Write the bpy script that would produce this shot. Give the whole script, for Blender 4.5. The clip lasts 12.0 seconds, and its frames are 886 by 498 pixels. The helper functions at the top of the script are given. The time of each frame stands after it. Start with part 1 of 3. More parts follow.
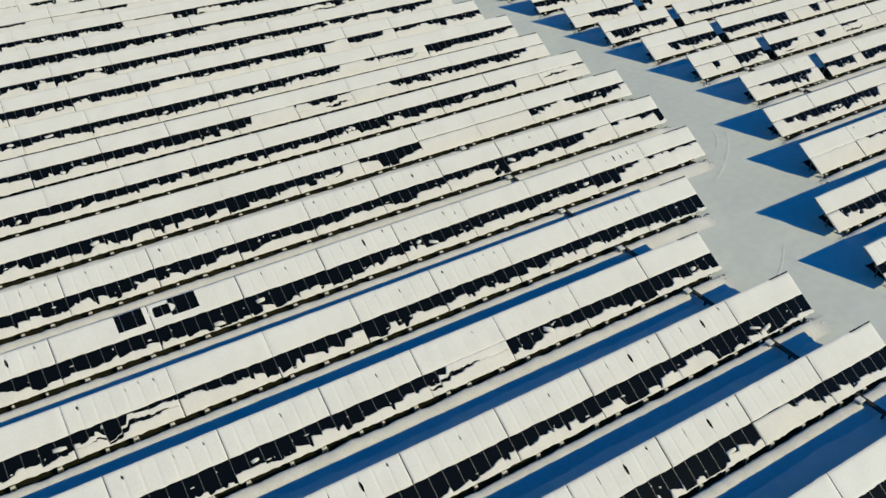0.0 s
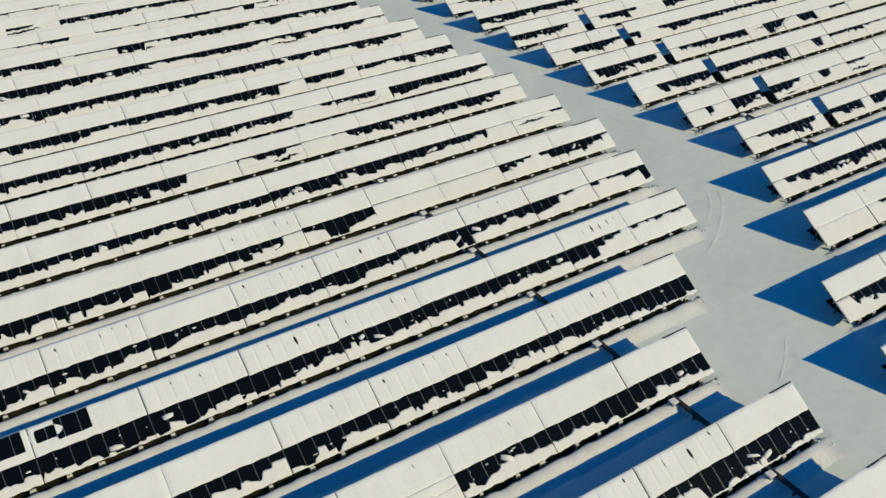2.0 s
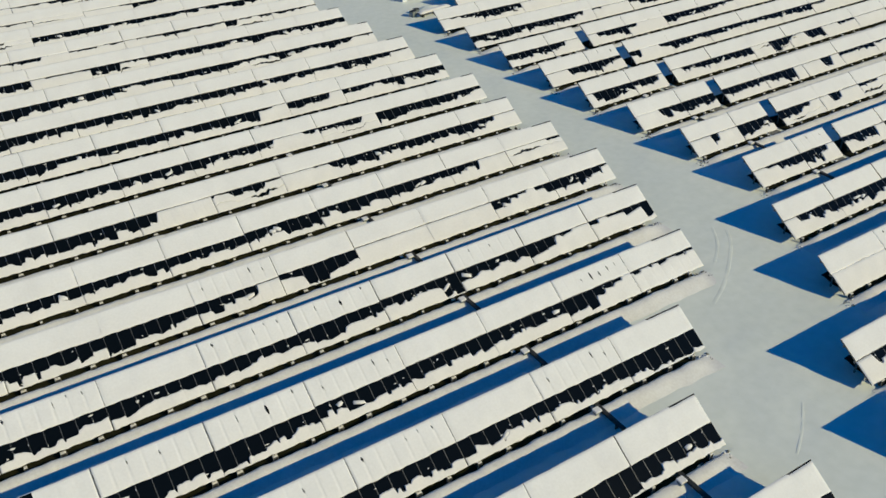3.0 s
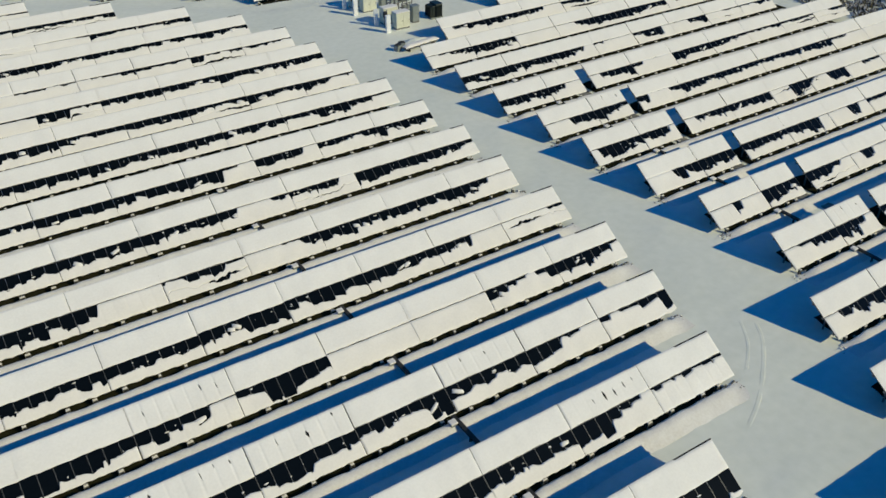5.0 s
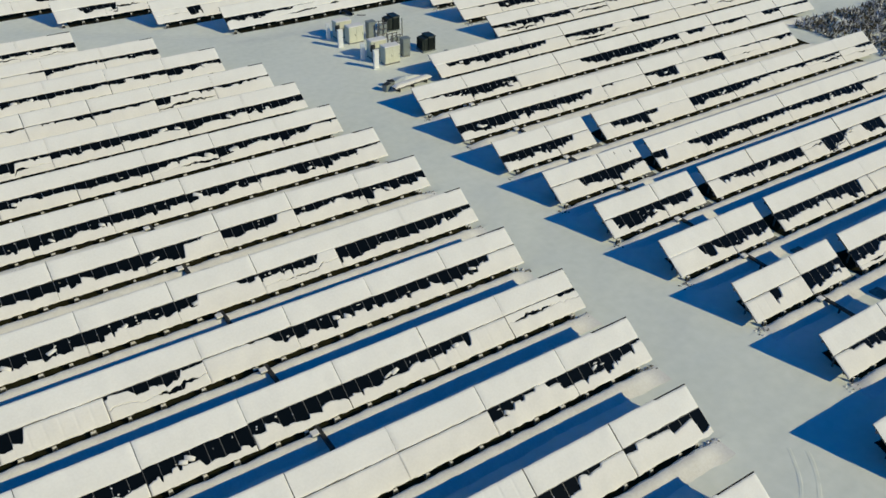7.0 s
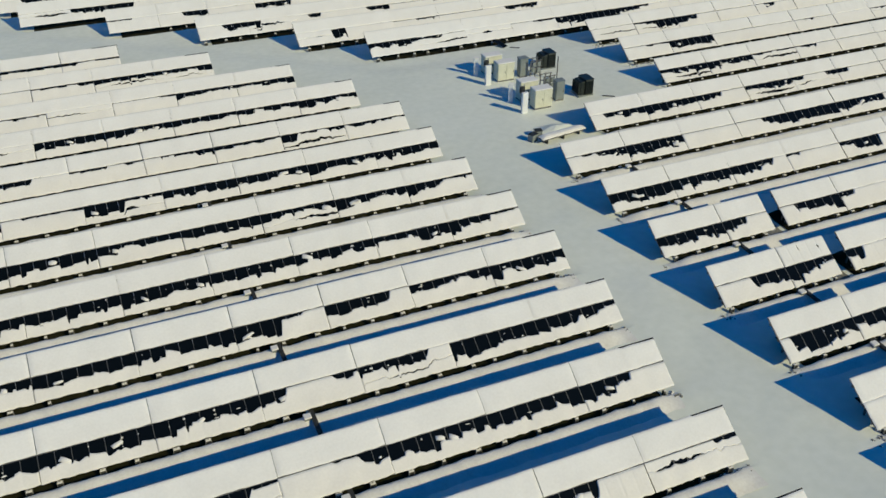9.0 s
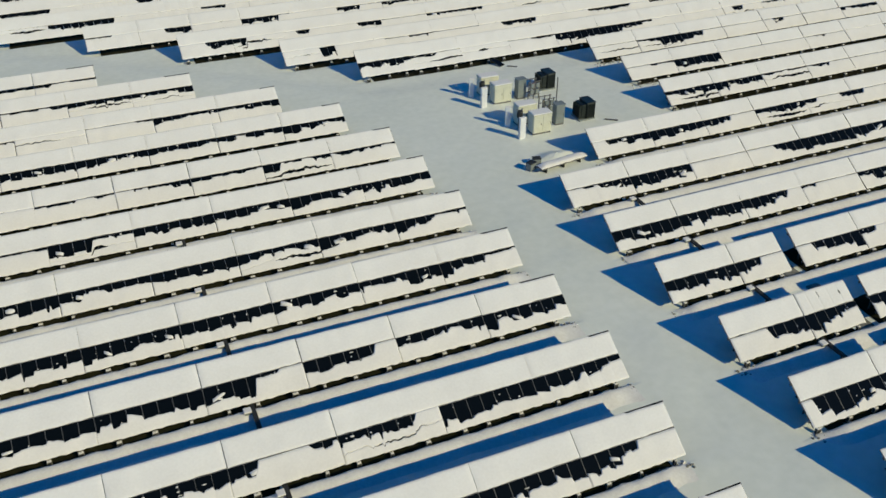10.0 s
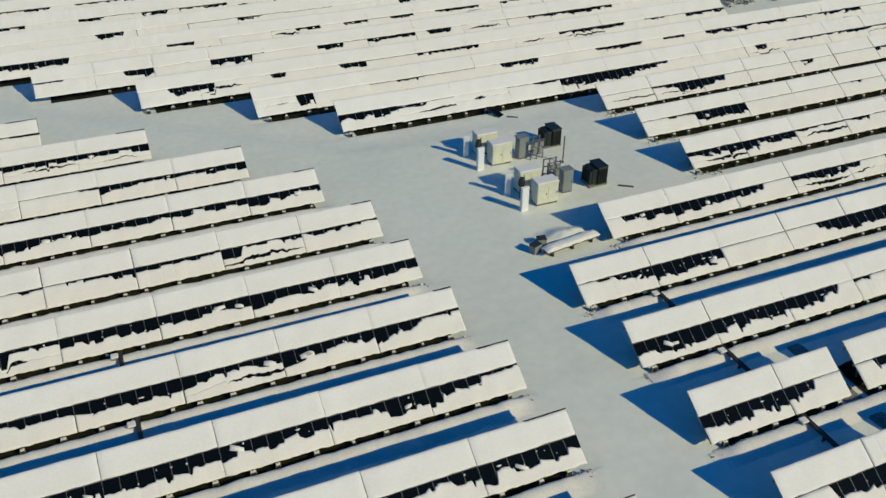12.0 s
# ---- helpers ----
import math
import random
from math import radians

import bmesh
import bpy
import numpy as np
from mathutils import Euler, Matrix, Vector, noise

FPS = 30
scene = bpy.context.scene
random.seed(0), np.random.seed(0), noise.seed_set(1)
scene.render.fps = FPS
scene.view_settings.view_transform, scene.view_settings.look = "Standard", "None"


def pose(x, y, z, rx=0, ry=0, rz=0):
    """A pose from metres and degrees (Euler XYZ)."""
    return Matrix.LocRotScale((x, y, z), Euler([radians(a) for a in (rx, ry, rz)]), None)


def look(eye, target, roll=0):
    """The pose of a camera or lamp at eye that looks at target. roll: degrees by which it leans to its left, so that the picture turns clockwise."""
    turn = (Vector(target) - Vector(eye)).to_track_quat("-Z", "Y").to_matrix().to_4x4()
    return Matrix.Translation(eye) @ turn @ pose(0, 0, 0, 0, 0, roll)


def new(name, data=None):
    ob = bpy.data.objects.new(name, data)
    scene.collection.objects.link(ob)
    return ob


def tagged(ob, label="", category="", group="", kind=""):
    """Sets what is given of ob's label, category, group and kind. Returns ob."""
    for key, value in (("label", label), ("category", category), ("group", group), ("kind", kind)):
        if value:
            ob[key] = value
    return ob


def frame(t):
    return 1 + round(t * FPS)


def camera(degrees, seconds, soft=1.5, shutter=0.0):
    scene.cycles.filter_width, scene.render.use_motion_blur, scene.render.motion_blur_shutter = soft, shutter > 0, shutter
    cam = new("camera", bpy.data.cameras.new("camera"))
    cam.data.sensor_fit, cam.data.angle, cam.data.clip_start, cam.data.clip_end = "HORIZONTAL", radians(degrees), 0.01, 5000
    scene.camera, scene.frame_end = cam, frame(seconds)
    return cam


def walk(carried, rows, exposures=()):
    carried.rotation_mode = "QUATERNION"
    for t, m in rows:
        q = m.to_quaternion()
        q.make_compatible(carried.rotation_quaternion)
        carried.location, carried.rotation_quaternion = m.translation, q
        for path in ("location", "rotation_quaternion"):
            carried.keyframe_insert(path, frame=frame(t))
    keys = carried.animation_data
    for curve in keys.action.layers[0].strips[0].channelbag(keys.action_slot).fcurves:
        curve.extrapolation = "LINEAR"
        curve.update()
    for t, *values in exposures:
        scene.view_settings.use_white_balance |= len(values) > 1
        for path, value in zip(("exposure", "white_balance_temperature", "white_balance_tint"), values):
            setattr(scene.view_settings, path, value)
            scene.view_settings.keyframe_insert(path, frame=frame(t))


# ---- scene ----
# camera: a drone flying slowly north-east over a snowed-in solar farm
cam = camera(53.8, 12.0, soft=1.5)
PATH = [
    (0.0, -0.57, -3.60, 42.13, -31.99, -33.67, -0.66),
    (0.5, 2.02, -1.78, 41.99, -32.07, -33.55, -0.60),
    (1.0, 4.53, 0.23, 41.88, -32.09, -33.46, -0.55),
    (1.5, 6.97, 2.46, 41.80, -32.08, -33.37, -0.57),
    (2.0, 9.28, 4.85, 41.84, -32.10, -33.33, -0.61),
    (2.5, 11.47, 7.40, 41.96, -32.17, -33.36, -0.61),
    (3.0, 13.64, 10.12, 42.19, -32.25, -33.44, -0.65),
    (5.0, 20.90, 21.29, 42.78, -33.16, -33.60, -0.14),
    (5.5, 22.62, 23.97, 42.83, -33.32, -33.57, 0.08),
    (6.0, 24.40, 26.82, 42.86, -33.53, -33.56, 0.30),
    (6.5, 26.08, 29.66, 42.92, -33.77, -33.58, 0.52),
    (7.0, 27.73, 32.56, 42.96, -34.07, -33.62, 0.73),
    (7.5, 29.46, 35.52, 42.94, -34.38, -33.71, 0.95),
    (7.6, 29.80, 36.10, 42.94, -34.32, -33.71, 0.92),
    (7.7, 30.17, 36.76, 42.93, -32.54, -33.66, 0.45),
    (9.3, 36.15, 45.38, 42.55, -22.85, -33.47, -0.09),
    (9.5, 36.78, 46.57, 42.50, -22.88, -33.43, -0.11),
    (10.0, 38.38, 49.50, 42.38, -22.93, -33.34, -0.13),
    (10.5, 39.92, 52.48, 42.24, -22.97, -33.21, -0.09),
    (11.0, 41.32, 55.31, 42.13, -23.00, -33.11, -0.02),
    (11.5, 42.67, 58.23, 42.15, -23.07, -33.09, 0.00),
    (11.6, 43.12, 59.24, 42.16, -23.10, -33.10, 0.02),
    (11.7, 43.59, 60.30, 42.18, -23.12, -33.10, 0.04),
    (11.8, 44.10, 61.45, 42.20, -23.15, -33.11, 0.07),
    (11.9, 44.48, 62.32, 42.21, -23.17, -33.12, 0.09),
    (12.0, 44.80, 63.04, 42.22, -23.19, -33.12, 0.10),
]
walk(cam, [(t, pose(x, y, z, 90 + pitch, 0, yaw) @ pose(0, 0, 0, 0, 0, roll)) for t, x, y, z, yaw, pitch, roll in PATH],
     exposures=[(0.0, 0.05), (6.0, 0.02), (12.0, -0.03)])

# ---- light: clear winter sky, low sun in the south-east ----
SUN_EL, SUN_DIR = radians(30.2), Vector((0.54, -0.842, 0)).normalized()
to_sun = SUN_DIR * math.cos(SUN_EL) + Vector((0, 0, math.sin(SUN_EL)))
sun = new("sun", bpy.data.lights.new("sun", "SUN"))
sun.data.energy, sun.data.angle, sun.data.color = 3.05, radians(0.5), (1.0, 0.905, 0.55)
sun.matrix_world = look(to_sun * 300, (0, 0, 0))

world = bpy.data.worlds.new("sky")
scene.world = world
world.use_nodes = True
wn = world.node_tree.nodes
wl = world.node_tree.links
sky = wn.new("ShaderNodeTexSky")
sky.sky_type, sky.sun_disc = "NISHITA", False
sky.sun_elevation, sky.sun_rotation = SUN_EL, math.atan2(SUN_DIR.x, SUN_DIR.y)
sky.air_density, sky.dust_density, sky.ozone_density = 1.0, 0.0, 6.0
deep = wn.new("ShaderNodeMix")
deep.data_type, deep.blend_type = "RGBA", "MULTIPLY"
deep.inputs["Factor"].default_value = 1.0
deep.inputs["B"].default_value = (0.0, 0.50, 0.85, 1)
wl.new(sky.outputs["Color"], deep.inputs["A"])
wl.new(deep.outputs["Result"], wn["Background"].inputs["Color"])
wn["Background"].inputs["Strength"].default_value = 0.10


# ---- materials ----
def material(name, colour, rough=0.6, metal=0.0, spec=0.5):
    m = bpy.data.materials.new(name)
    m.use_nodes = True
    b = m.node_tree.nodes["Principled BSDF"]
    b.inputs["Base Color"].default_value = (*colour, 1)
    b.inputs["Roughness"].default_value = rough
    b.inputs["Metallic"].default_value = metal
    b.inputs["Specular IOR Level"].default_value = spec
    return m


def mottled(m, dark, light, scale, fine, bump=0.3, depth=0.05, random_shade=0.0):
    """Two scales of colour noise and a bump, at world size."""
    n, l = m.node_tree.nodes, m.node_tree.links
    b = n["Principled BSDF"]
    geo = n.new("ShaderNodeNewGeometry")
    a = n.new("ShaderNodeTexNoise")
    a.inputs["Scale"].default_value, a.inputs["Detail"].default_value = scale, 4
    c = n.new("ShaderNodeTexNoise")
    c.inputs["Scale"].default_value, c.inputs["Detail"].default_value = fine, 6
    for t in (a, c):
        l.new(geo.outputs["Position"], t.inputs["Vector"])
    add = n.new("ShaderNodeMath")
    add.operation = "MULTIPLY_ADD"
    l.new(c.outputs["Fac"], add.inputs[0])
    add.inputs[1].default_value = 0.5
    half = n.new("ShaderNodeMath")
    half.operation = "MULTIPLY"
    half.inputs[1].default_value = 0.5
    l.new(a.outputs["Fac"], half.inputs[0])
    l.new(half.outputs[0], add.inputs[2])
    shade = add.outputs[0]
    if random_shade:
        info = n.new("ShaderNodeObjectInfo")
        r = n.new("ShaderNodeMath")
        r.operation = "MULTIPLY_ADD"
        r.inputs[1].default_value = random_shade
        l.new(info.outputs["Random"], r.inputs[0])
        l.new(shade, r.inputs[2])
        shade = r.outputs[0]
    ramp = n.new("ShaderNodeValToRGB")
    ramp.color_ramp.elements[0].position, ramp.color_ramp.elements[0].color = 0.32, (*dark, 1)
    ramp.color_ramp.elements[1].position, ramp.color_ramp.elements[1].color = 0.68, (*light, 1)
    l.new(shade, ramp.inputs["Fac"])
    l.new(ramp.outputs["Color"], b.inputs["Base Color"])
    bp = n.new("ShaderNodeBump")
    bp.inputs["Strength"].default_value, bp.inputs["Distance"].default_value = bump, depth
    l.new(add.outputs[0], bp.inputs["Height"])
    l.new(bp.outputs["Normal"], b.inputs["Normal"])
    return m


SNOW = mottled(material("settled_snow", (0.85, 0.85, 0.84), 0.65, spec=0.2), (0.785, 0.772, 0.757), (0.87, 0.857, 0.842), 0.35, 6.0, 0.25, 0.04)
FIELD = mottled(material("field_snow", (0.8, 0.8, 0.8), 0.7, spec=0.2), (0.74, 0.775, 0.705), (0.86, 0.885, 0.815), 0.06, 1.1, 0.3, 0.08)
BANK = mottled(material("wind_packed_snow", (0.8, 0.8, 0.8), 0.7, spec=0.2), (0.72, 0.70, 0.66), (0.86, 0.85, 0.82), 0.8, 5.0, 0.5, 0.08)
GLASS = material("solar_glass", (0.0035, 0.0055, 0.0075), 0.18, spec=0.13)
FRAME = material("dull_aluminium_frame", (0.15, 0.155, 0.16), 0.5, 0.4)
STEEL = mottled(material("galvanised_steel", (0.2, 0.2, 0.2), 0.5, 0.5), (0.12, 0.12, 0.12), (0.24, 0.24, 0.24), 2.0, 25.0, 0.1, 0.01)
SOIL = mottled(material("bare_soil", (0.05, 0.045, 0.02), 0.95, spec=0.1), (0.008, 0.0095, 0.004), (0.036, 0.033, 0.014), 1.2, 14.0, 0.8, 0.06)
CREAM = mottled(material("cream_paint", (0.72, 0.70, 0.5), 0.45), (0.60, 0.605, 0.48), (0.72, 0.725, 0.60), 1.0, 8.0, 0.05, 0.01)
GREY = mottled(material("grey_paint", (0.3, 0.33, 0.34), 0.5), (0.17, 0.20, 0.20), (0.26, 0.29, 0.29), 1.0, 8.0, 0.05, 0.01)
WHITE = mottled(material("white_paint", (0.75, 0.77, 0.78), 0.5), (0.68, 0.70, 0.72), (0.8, 0.82, 0.83), 1.0, 8.0, 0.05, 0.01)
DARK = mottled(material("dark_green_paint", (0.02, 0.03, 0.03), 0.45), (0.006, 0.012, 0.010), (0.018, 0.027, 0.024), 1.5, 9.0, 0.1, 0.01)
SCRUB = mottled(material("dry_scrub", (0.12, 0.1, 0.07), 0.9, spec=0.1), (0.06, 0.055, 0.04), (0.22, 0.20, 0.15), 0.8, 7.0, 0.4, 0.05)
CONCRETE = mottled(material("weathered_concrete", (0.3, 0.3, 0.28), 0.85, spec=0.2), (0.16, 0.155, 0.14), (0.36, 0.35, 0.32), 1.5, 12.0, 0.4, 0.02)
DARKSTEEL = mottled(material("dark_steel", (0.03, 0.03, 0.03), 0.6, 0.2), (0.018, 0.02, 0.02), (0.045, 0.048, 0.045), 2.0, 20.0, 0.1, 0.01)
TRODDEN = mottled(material("trodden_snow", (0.25, 0.25, 0.23), 0.85, spec=0.2), (0.10, 0.10, 0.085), (0.34, 0.335, 0.31), 0.9, 6.0, 0.6, 0.06)
RED = material("red_paint", (0.35, 0.03, 0.05), 0.5)


# ---- building helpers ----
def mesh_of(name, verts, faces, mats, face_mats=None, smooth=False):
    me = bpy.data.meshes.new(name)
    me.from_pydata([tuple(v) for v in verts], [], faces)
    for m in mats:
        me.materials.append(m)
    if face_mats is not None:
        me.polygons.foreach_set("material_index", face_mats)
    if smooth:
        me.polygons.foreach_set("use_smooth", [True] * len(me.polygons))
    me.update()
    return me


def child(name, data, parent, m=None, label=""):
    ob = new(name, data)
    ob.parent = parent
    if m is not None:
        ob.matrix_basis = m
    if label:
        ob["label"] = label
    return ob


def part(name, bm, mat, parent, label=""):
    me = bpy.data.meshes.new(name)
    bm.to_mesh(me)
    bm.free()
    me.materials.append(mat)
    return child(name, me, parent, None, label)


def box(bm, x0, y0, z0, x1, y1, z1, bevel=0.0):
    r = bmesh.ops.create_cube(bm, size=1.0, matrix=Matrix.LocRotScale(((x0 + x1) / 2, (y0 + y1) / 2, (z0 + z1) / 2), None, (x1 - x0, y1 - y0, z1 - z0)))
    if bevel:
        edges = list({e for v in r["verts"] for e in v.link_edges})
        bmesh.ops.bevel(bm, geom=edges, offset=bevel, segments=2, profile=0.6, affect="EDGES")
    return bm


def boxed(*args, bevel=0.0):
    return box(bmesh.new(), *args, bevel=bevel)


def box_mesh(name, x0, y0, z0, x1, y1, z1, mat):
    bm = boxed(x0, y0, z0, x1, y1, z1)
    me = bpy.data.meshes.new(name)
    bm.to_mesh(me)
    bm.free()
    me.materials.append(mat)
    return me


# ---- the lie of the land ----
def smooth(t):
    t = max(0.0, min(1.0, t))
    return t * t * (3 - 2 * t)


def terrain(x, y):
    """The ground rises gently to the north-west and drops below the far block."""
    rise = 0.10 * smooth((y - 78) / 15) * smooth((78 - x) / 8) + min(0.14, max(0.0, 0.006 * (y - 70))) * smooth((72 - x) / 34)
    return rise - FAR_DROP * smooth((min(y - 146 + (x - 69) * 0.75, y - 145.5) + 4) / 5)


def swell(x, y):
    """Soft wind-packed swells in the open snow of the drive."""
    if not 20 < y < 112:
        return 0.0
    west, east = np.interp(y, [q[1] for q in WEST], [q[2] for q in WEST]), np.interp(y, [q[1] for q in EAST], [q[2] for q in EAST])
    open_snow = smooth((x - west - 1.0) / 3) * smooth((east - 1.0 - x) / 3) * smooth((112 - y) / 8)
    if open_snow <= 0:
        return 0.0
    return open_snow * (0.11 * noise.noise((x * 0.17, y * 0.12, 21)) + 0.05 * noise.noise((x * 0.6, y * 0.35, 33)))


def roll(x, y):
    return terrain(x, y) + swell(x, y) + 0.06 * noise.noise((x * 0.11, y * 0.11, 0)) + 0.05 * noise.noise((x * 0.5, y * 0.5, 3)) - 0.05


FAR_DROP, FAR_STRETCH = 0.35, (1, 1.12, 1.134)   # the far block stands lower, on taller and longer tables


# ---- the solar tables ----
TILT = math.atan2(2.26, 3.46)
SIN, COS = math.sin(TILT), math.cos(TILT)
RIDGE, SLOPE = 2.62, 3.70      # height of the upper edge, length down the slope
RUN = SLOPE * COS
MODULE_W, MODULE_L = 1.0, 1.82
MID, JOINT = 1.79, 0.05      # where the upper modules end, and the slot below them
STARTS = ((0.0, MID / MODULE_L), (MID + JOINT, (SLOPE - MID - JOINT) / MODULE_L))
rng = random.Random(7)


def on_slope(u, v, h=0.0):
    """A point u along the table, v down the slope from the ridge and h off its face; the ridge is at y = 0."""
    return (u, -v * COS - h * SIN, RIDGE - v * SIN + h * COS)


def slope_matrix(u, v, stretch=1.0):
    return Matrix.Translation(on_slope(u, v)) @ Matrix.Rotation(TILT, 4, "X") @ Matrix.Diagonal((1, stretch, 1, 1))


def module_mesh():
    """One framed module, its upper left corner at the origin, lying down the slope along -y."""
    w, l, f, t = MODULE_W - 0.02, MODULE_L, 0.015, 0.04
    v, fs, ms = [], [], []
    outer = [(0.01, 0), (w + 0.01, 0), (w + 0.01, -l), (0.01, -l)]
    inner = [(0.01 + f, -f), (w + 0.01 - f, -f), (w + 0.01 - f, -l + f), (0.01 + f, -l + f)]
    v += [(x, y, 0.0) for x, y in outer] + [(x, y, -t) for x, y in outer] + [(x, y, 0.0) for x, y in inner] + [(x, y, -0.008) for x, y in inner]
    for i in range(4):
        j = (i + 1) % 4
        fs += [(i, j, 4 + j, 4 + i)[::-1], (j, i, 8 + i, 8 + j), (9 + i if i < 3 else 8, 8 + i, 12 + i, 12 + j)]
        ms += [0, 0, 0]
    fs += [(15, 14, 13, 12), (4, 5, 6, 7)]
    ms += [1, 0]
    return mesh_of("module", v, fs, [FRAME, GLASS], ms)


MODULE = module_mesh()


def module_sheet(n, width):
    """All modules of a far table in one mesh."""
    v, fs, ms = [], [], []
    src = [tuple(x.co) for x in MODULE.vertices]
    pf = [(tuple(p.vertices), p.material_index) for p in MODULE.polygons]
    for row in range(2):
        for i in range(n):
            m = slope_matrix(i * width / n, *STARTS[row])
            base = len(v)
            v += [tuple(m @ Vector(c)) for c in src]
            fs += [tuple(base + k for k in p) for p, _ in pf]
            ms += [k for _, k in pf]
    return mesh_of("module_array", v, fs, [FRAME, GLASS], ms)


POST = box_mesh("post", -0.06, -0.06, -0.3, 0.06, 0.06, 1.0, STEEL)


def rail_mesh(width):
    return box_mesh("purlin", 0.0, -0.09, -0.19, width, 0.09, -0.045, STEEL)


def footing_mesh():
    """A weathered concrete block with a little snow left on its top."""
    bm = box(bmesh.new(), -0.17, -0.12, -0.1, 0.17, 0.12, 0.36, 0.03)
    n = len(bm.faces)
    box(bm, -0.03, 0.0, 0.363, 0.03, 0.06, 0.78)
    m = len(bm.faces)
    box(bm, -0.15, -0.11, 0.363, 0.14, 0.1, 0.42, 0.025)
    me = bpy.data.meshes.new("footing")
    bm.faces.ensure_lookup_table()
    for f in bm.faces[n:]:
        f.material_index = 1
    for f in bm.faces[m:]:
        f.material_index = 2
    bm.to_mesh(me)
    bm.free()
    me.materials.append(CONCRETE)
    me.materials.append(DARKSTEEL)
    me.materials.append(SNOW)
    return me


FOOTING = footing_mesh()
SHARED = {}


def shared(key, make):
    if key not in SHARED:
        SHARED[key] = make()
    return SHARED[key]


def snow_sheet(width, top, bottom, thick, step, slits=(), seams=0.0, seed=0, gap=0.035):
    """A ragged blanket of snow on the face: top(u) and bottom(u) are distances down the slope. slits: (u, v0, v1, half width) melted through."""
    n = max(4, int(round((width - 2 * gap) / step)))
    fr = (0.0, 0.03, 0.10, 0.18, 0.27, 0.37, 0.48, 0.6, 0.72, 0.84, 0.93, 0.98, 1.0)
    lift = (0.0, 0.72, 0.98, 1.0, 1.0, 1.0, 1.0, 1.0, 1.0, 1.0, 1.0, 0.8, 0.0)
    verts, faces = [], []
    for i in range(n + 1):
        u = gap + (width - 2 * gap) * i / n
        a, b = top(u), bottom(u)
        b = max(b, a + 0.04)
        side = 1.0 if gap < 0.005 else min(1.0, 0.4 + 0.6 * min(i, n - i))
        full = min(1.0, (b - a) / 0.3)
        dip = seams * max(0.0, 1 - abs((u % MODULE_W) - (MODULE_W if (u % MODULE_W) > MODULE_W / 2 else 0)) / 0.09)
        for f, h in zip(fr, lift):
            v = a + (b - a) * f
            lump = 0.82 + 0.36 * noise.noise((u * 0.9 + seed, v * 0.9, seed * 0.37))
            verts.append(on_slope(u, v, 0.004 + thick * h * side * full * lump * (1 - dip)))
    k = len(fr)
    for i in range(n):
        u = gap + (width - 2 * gap) * (i + 0.5) / n
        open_rows = []
        for j in range(k - 1):
            a, b = top(u), bottom(u)
            v = a + (b - a) * (fr[j] + fr[j + 1]) / 2
            if any(abs(u - su) < (hw if hw > 0.12 else 0.036) and v0 < v < v1 for su, v0, v1, hw in slits) and not (open_rows and j > open_rows[-1] + 1):
                open_rows.append(j)
        if open_rows and len(open_rows) < 6:
            # a narrow slit swells in the middle and closes to a point at both ends
            half = next(hw for su, v0, v1, hw in slits if abs(u - su) < (hw if hw > 0.12 else 0.036))
            span = open_rows[-1] + 1 - open_rows[0]
            for j in range(open_rows[0], open_rows[-1] + 2):
                q = (j - open_rows[0]) / span
                wide, drift = half * math.sin(math.pi * q), 0.05 * (q - 0.5)
                for col, sign in ((i, -1), (i + 1, 1)):
                    p = verts[col * k + j]
                    verts[col * k + j] = (u + drift + sign * wide, p[1], p[2])
        for j in range(k - 1):
            if j in open_rows:
                continue
            q = i * k + j
            faces.append((q, q + 1, q + k + 1, q + k))
    return mesh_of("snow_blanket", verts, faces, [SNOW], None, True)


def upper_snow(width, kind, seed, torn=(), swept=0.0, edge=MID, whole=False):
    """The nearly whole blanket on the upper modules. kind 0: smooth; 1: seams show; 2: seams and melted slits."""
    r = random.Random(900 + seed)
    slits = []
    if kind >= 2:
        for i in range(1, int(width)):
            if r.random() < 0.62:
                v0 = r.uniform(0.1, 0.75)
                slits.append((i * MODULE_W + r.uniform(-0.04, 0.04), v0, v0 + r.uniform(0.28, 0.6), r.choice((0.025, 0.036, 0.05, 0.07, 0.09))))
    for u0, u1, v0, v1 in torn:
        slits.append(((u0 + u1) / 2, v0, v1, (u1 - u0) / 2))
    ragged = lambda u: edge + 0.015 + 0.05 * noise.noise((u * 1.7, seed * 3.1, 0.5))
    return snow_sheet(width, lambda u: 0.03 * noise.noise((u * 0.7, seed, 2.0)) + (0.10 if u > width - swept else 0.0), ragged, 0.10, 0.07 if slits else 0.2, slits, (0.04, 0.14, 0.35)[kind], seed, 0.0 if whole and seed % 5 else ((0.0, 0.012, 0.0, 0.03) if kind == 0 else (0.02, 0.035, 0.012, 0.045))[seed % 4])


